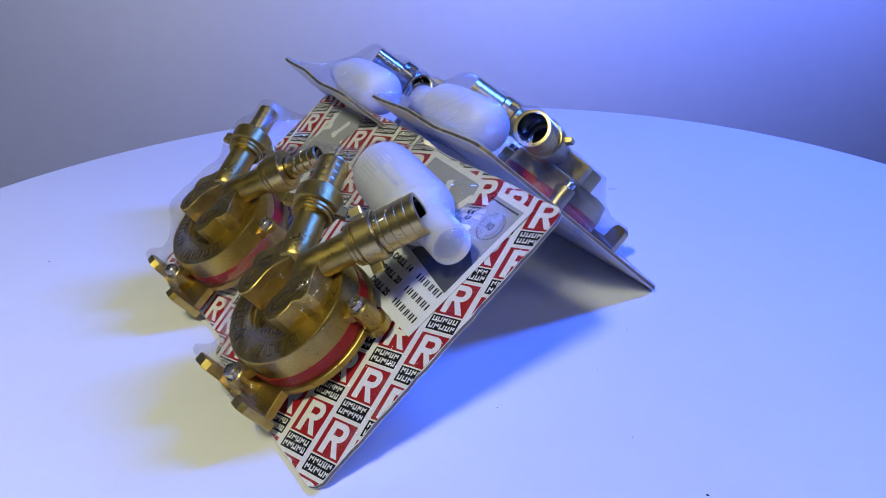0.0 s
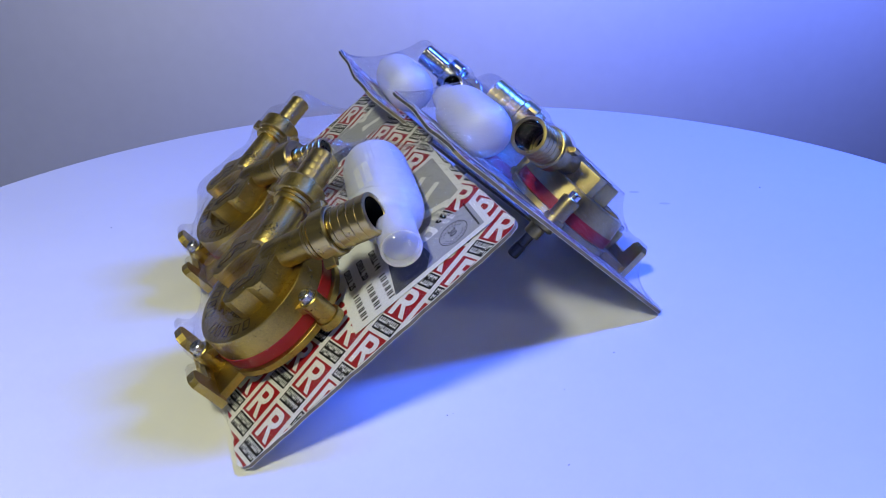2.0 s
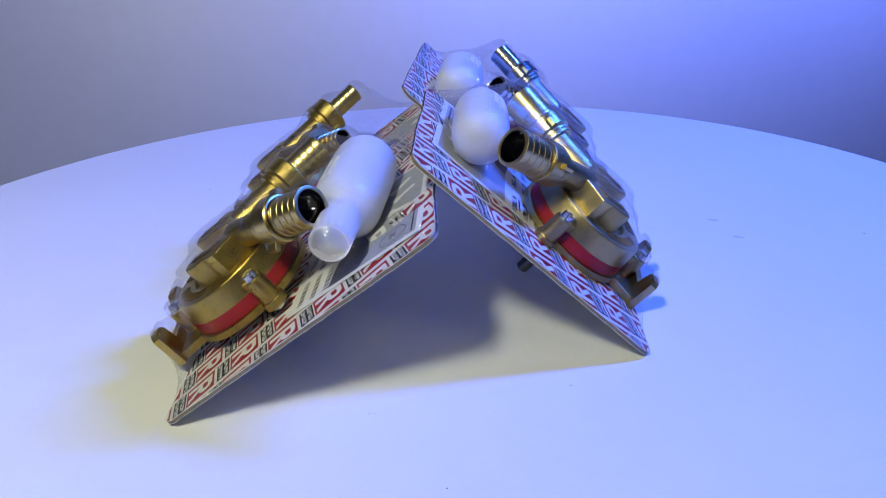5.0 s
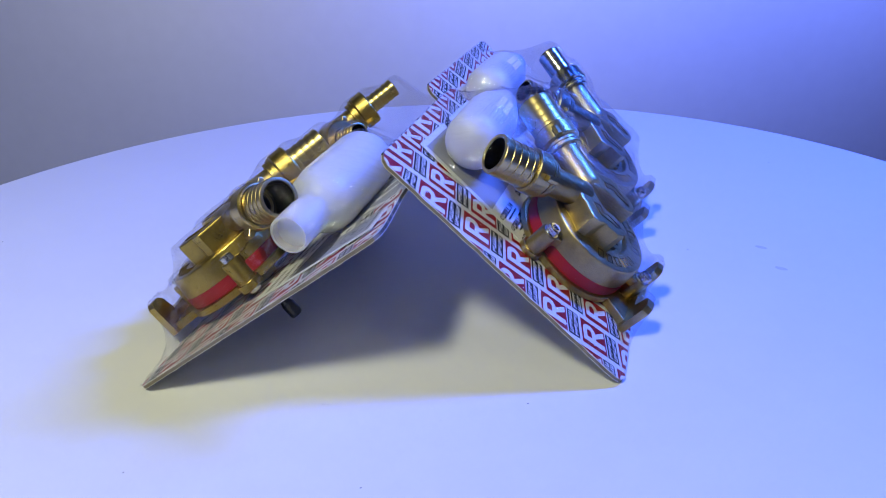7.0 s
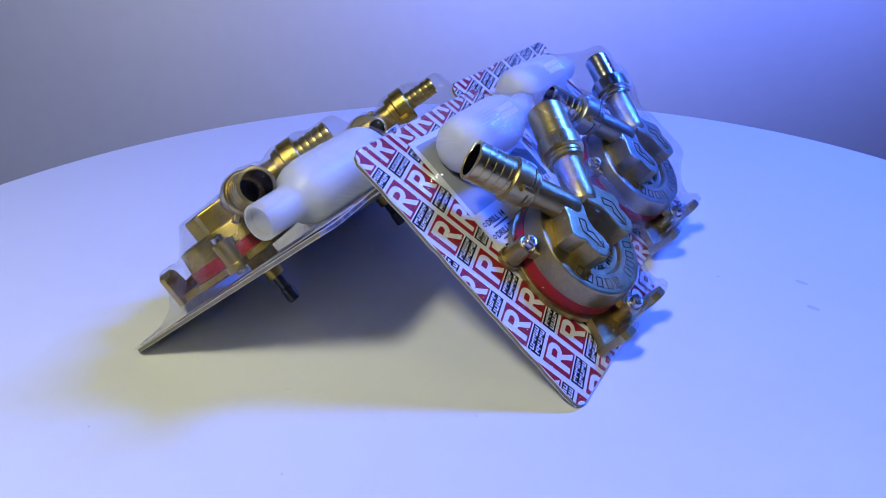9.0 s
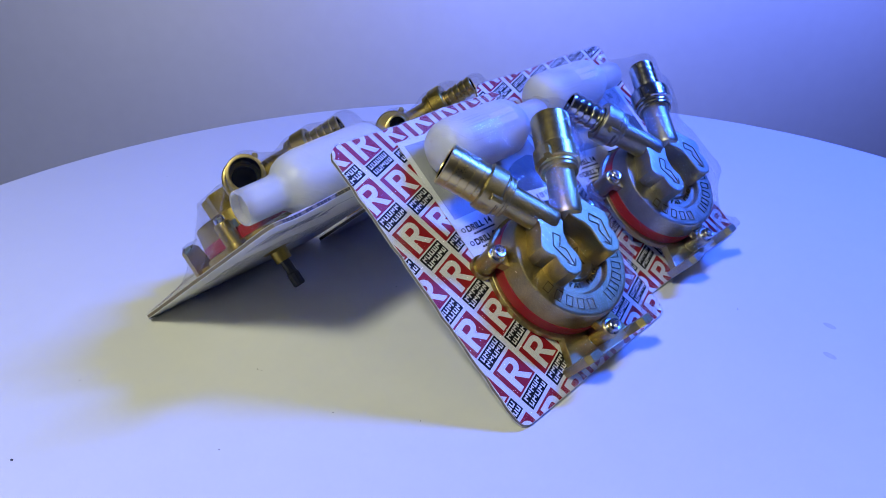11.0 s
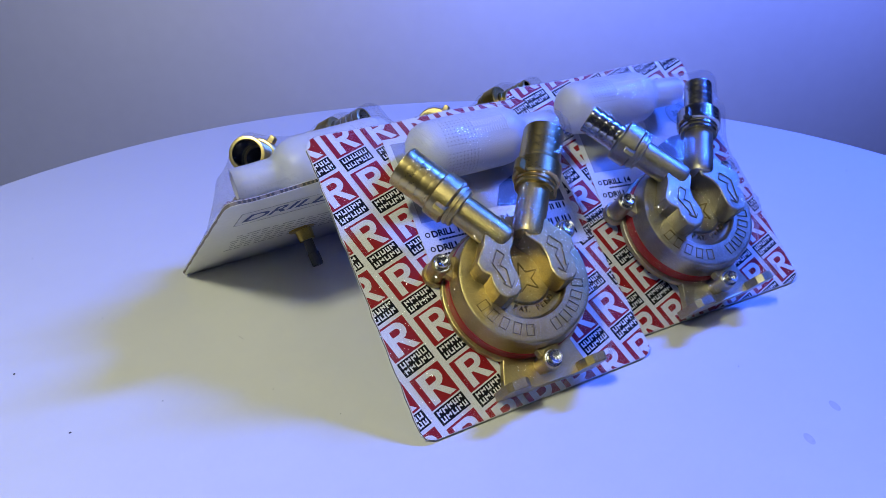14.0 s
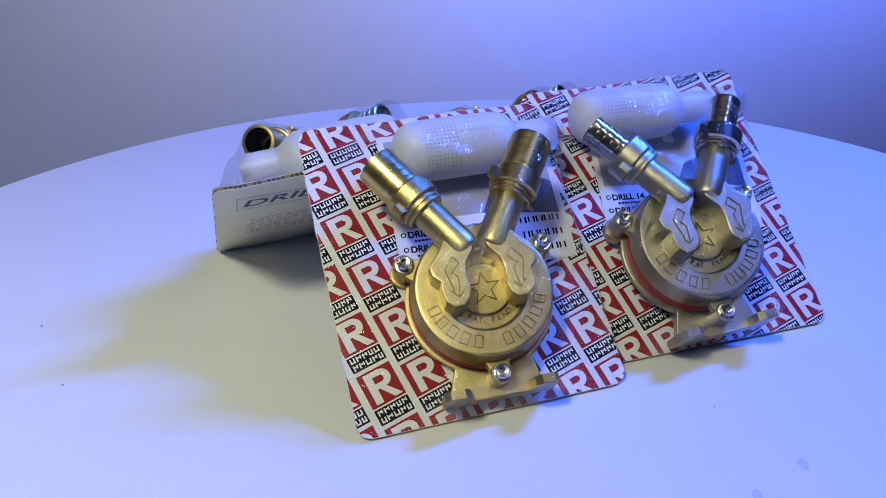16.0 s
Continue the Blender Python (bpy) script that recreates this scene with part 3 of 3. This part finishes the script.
def film_part(parent, pump, strainer, barb_r, k):
    """The shrink film: a sheet stretched over the things on the card and drawn down to its edge."""
    nx, ny = 108, 128
    xs = np.linspace(-CW / 2 - 0.6, CW / 2 + 0.6, nx)
    ys = np.linspace(-0.6, CH + 0.6, ny)
    X, Y = np.meshgrid(xs, ys)
    floor_z = np.full_like(X, 0.7)

    def rod(p, q, r0, r1=None):
        r1 = r0 if r1 is None else r1
        p, q = np.array(p, float), np.array(q, float)
        d = q - p
        t = np.clip(((X - p[0]) * d[0] + (Y - p[1]) * d[1]) / (d[0] ** 2 + d[1] ** 2), 0, 1)
        off = np.hypot(X - p[0] - t * d[0], Y - p[1] - t * d[1])
        r = r0 + (r1 - r0) * t + 0.9
        z = p[2] + t * d[2]
        np.maximum(floor_z, np.where(off < r, z + np.sqrt(np.maximum(r * r - off * off, 0)), 0), out=floor_z)

    def disc(c, r, z):
        slope = ((X - cx) * ca + (Y - cy) * sa) * -math.sin(radians(lean))
        np.maximum(floor_z, np.where(np.hypot(X - c[0], Y - c[1]) < r, z + up + slope, 0), out=floor_z)

    cx, cy, ang, up, lean = pump
    ca, sa = math.cos(radians(ang)), math.sin(radians(ang))
    at = lambda p: (cx + ca * p[0] - sa * p[1], cy + sa * p[0] + ca * p[1], (p[2] if len(p) > 2 else 0) + up - p[0] * math.sin(radians(lean)))
    disc(at((0, 0)), 41, 34.2)
    for a in (30, 150, 270):
        disc(at((47 * math.cos(radians(a)), 47 * math.sin(radians(a)))), 7, 31.5)
    for side in (1, -1):
        n, d = port_axis(side)
        rod(at(n - d * 30), at(n), 9.5)
        rod(at(n - d * 6), at(n + d * 9), 14.4)
        rod(at(n + d * 7), at(n + d * 34), (barb_r[0] if side > 0 else barb_r[1]) + 0.3)
        for yy in (-9, 0, 10, 18):
            disc(at((18.5 * side, yy)), 10.5, 50.0)
        for xx in (-30, -24, 22, 27):
            disc(at((xx, -53)), 4.5, 31.2)
    x, y, a, size = strainer or (0, 0, 0, 1)
    u = (math.cos(radians(a)), math.sin(radians(a)))
    if strainer:
        at_end = lambda d: (x + d * size * u[0], y + d * size * u[1], 21.4 * size)
        rod(at_end(16), at_end(72), 21.0 * size)
        rod(at_end(72), at_end(113), 11.8 * size)
    H = floor_z.copy()
    H[0, :] = H[-1, :] = H[:, 0] = H[:, -1] = 0.3
    for level in range(420):
        mid = 0.25 * (H[:-2, 1:-1] + H[2:, 1:-1] + H[1:-1, :-2] + H[1:-1, 2:])
        H[1:-1, 1:-1] = np.maximum(mid, floor_z[1:-1, 1:-1])
    # fine pleats that run down to the rim
    edge = np.minimum(np.minimum(X + CW / 2, CW / 2 - X), np.minimum(Y, CH - Y))
    free = np.clip((H - floor_z) / 6, 0, 1)
    pleat = np.sin(X * 0.5 + 3 * np.sin(Y * 0.05)) * np.sin(Y * 0.42 + 2.5 * np.sin(X * 0.07))
    H = H + np.where(edge > 2, 0.22 * free * pleat, 0)
    side = np.minimum(X + CW / 2, CW / 2 - X) < np.minimum(Y, CH - Y)
    run = np.where(side, Y, X)
    fold = np.abs(np.sin(run * 0.55 + 1.4 * np.sin(run * 0.13) + 0.04 * edge)) ** 3
    H = H + np.where(edge > 1.4, 1.3 * fold * np.exp(-((edge - 6) / 7) ** 2), 0)
    ray = np.arctan2(Y - cy, X - cx) * 21
    strand = np.maximum(0, np.sin(ray + 1.7 * np.sin(ray * 0.31))) ** 6
    H = H + np.where(edge > 1.4, 0.55 * strand * free, 0)
    bm = bmesh.new()
    grid = [[bm.verts.new((X[j, i], Y[j, i], H[j, i] + bow(X[j, i], Y[j, i], k))) for i in range(nx)] for j in range(ny)]
    q = ROUND
    for j in range(ny - 1):
        for i in range(nx - 1):
            mx, my = abs((X[j, i] + X[j, i + 1]) / 2), abs((Y[j, i] + Y[j + 1, i]) / 2 - CH / 2)
            dx, dy = mx - (CW / 2 - q), my - (CH / 2 - q)
            if dx > 0 and dy > 0 and math.hypot(dx, dy) > q + 0.5:
                continue
            f = bm.faces.new((grid[j][i], grid[j][i + 1], grid[j + 1][i + 1], grid[j + 1][i]))
            rim = min(CW / 2 - mx, CH / 2 - my)
            f.material_index = 1 if rim < 10 + 5 * math.sin(i * 0.37) * math.sin(j * 0.29) else 0
    for v in [v for v in bm.verts if not v.link_faces]:
        bm.verts.remove(v)
    ob = part("film", bm, FILM, parent, "clear glossy shrink film stretched over the contents", smooth=180)
    ob.data.materials.append(CRINKLE)
    ob.visible_shadow = False
    return ob


PACKS = []


def blister_pack(label, corner, right, tilt, pump, strainer, barb_r, mats, lab, k, shift):
    """One pack. corner: foot of its middle; right: direction of its lower edge seen from the front."""
    x = Vector((right[0], right[1], 0)).normalized()
    inward = Vector((-x.y, x.x, 0))
    a = radians(tilt)
    y = inward * math.cos(a) + Vector((0, 0, math.sin(a)))
    z = x.cross(y)
    m = Matrix((x, y, z)).transposed().to_4x4()
    m.translation = (corner[0], corner[1], CT * MM * math.cos(a))
    pack = new("blister_pack")
    tagged(pack, label, "blister pack", "packs on the turntable")
    core, front, back = card_part(pack, k)
    print_parts(front, k, shift)
    label_part(pack, *lab, k)
    pump_part(pack, *pump, barb_r, mats, k)
    if strainer:
        filter_part(pack, *strainer, k)
    film_part(pack, pump, strainer, barb_r, k)
    # blue heading and a ruled box on the back
    mb = Matrix.Translation((63 * MM, 143 * MM, (-CT - 0.2) * MM)) @ Matrix.Rotation(radians(180), 4, "Y")
    head = letters("DRILL", 23, mb, back, BLUEINK, name="heading", bold=0.4, slant=0.2)
    for v in head.data.vertices:
        v.co.z -= bow(63 - v.co.x / MM, 143 + v.co.y / MM, k) * MM
    bm = bmesh.new()
    for x0, x1, y0, y1 in ((-66, 66, 136, 136.6), (-66, 66, 166, 166.6), (-66, -65.4, 136.6, 166), (65.4, 66, 136.6, 166)):
        prism(bm, [(x0, y0), (x1, y0), (x1, y1), (x0, y1)], -CT - 0.2, -CT - 0.05)
    for row in range(7):
        for q in range(18):
            w = 3 + (row * 7 + q * 5) % 4
            prism(bm, [(-60 + q * 6.6, 100 - row * 7), (-60 + q * 6.6 + w, 100 - row * 7), (-60 + q * 6.6 + w, 101.8 - row * 7), (-60 + q * 6.6, 101.8 - row * 7)], -CT - 0.2, -CT - 0.05)
    warp(bm, k)
    part("small_print", bm, GREYINK, back)
    pack.matrix_basis = m
    PACKS.append((pack, m))
    return pack


def along(degrees):
    return Vector((math.cos(radians(degrees)), math.sin(radians(degrees))))



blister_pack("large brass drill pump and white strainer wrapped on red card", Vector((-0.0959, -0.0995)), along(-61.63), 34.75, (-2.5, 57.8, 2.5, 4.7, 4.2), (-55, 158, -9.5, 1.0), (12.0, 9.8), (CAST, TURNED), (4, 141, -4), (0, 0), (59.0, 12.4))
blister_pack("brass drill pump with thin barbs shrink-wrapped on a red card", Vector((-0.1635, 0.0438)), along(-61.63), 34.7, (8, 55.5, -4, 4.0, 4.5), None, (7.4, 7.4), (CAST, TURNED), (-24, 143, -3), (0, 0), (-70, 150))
blister_pack("brass drill pump with wide barbs wrapped on a red printed card", Vector((0.1389, 0.0809)), along(114.94), 43.45, (4.2, 63, -2.2, -1.5, -5.2), (-28, 158.5, 0, 0.90), (12.5, 12.5), (PALED, TURNED), (21, 132, -2), (0, 0), (-80.8, 142.3))
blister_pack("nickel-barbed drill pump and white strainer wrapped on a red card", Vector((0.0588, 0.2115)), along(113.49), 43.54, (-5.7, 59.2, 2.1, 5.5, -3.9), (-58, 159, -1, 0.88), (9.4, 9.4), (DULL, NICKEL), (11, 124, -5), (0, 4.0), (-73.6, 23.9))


def motions():
    times = [float(t) for t in range(17)]
    walk(turntable, [(t, turned(t)) for t in times])
    for pack, m in PACKS:
        walk(pack, [(t, turned(t) @ m) for t in times])


motions()
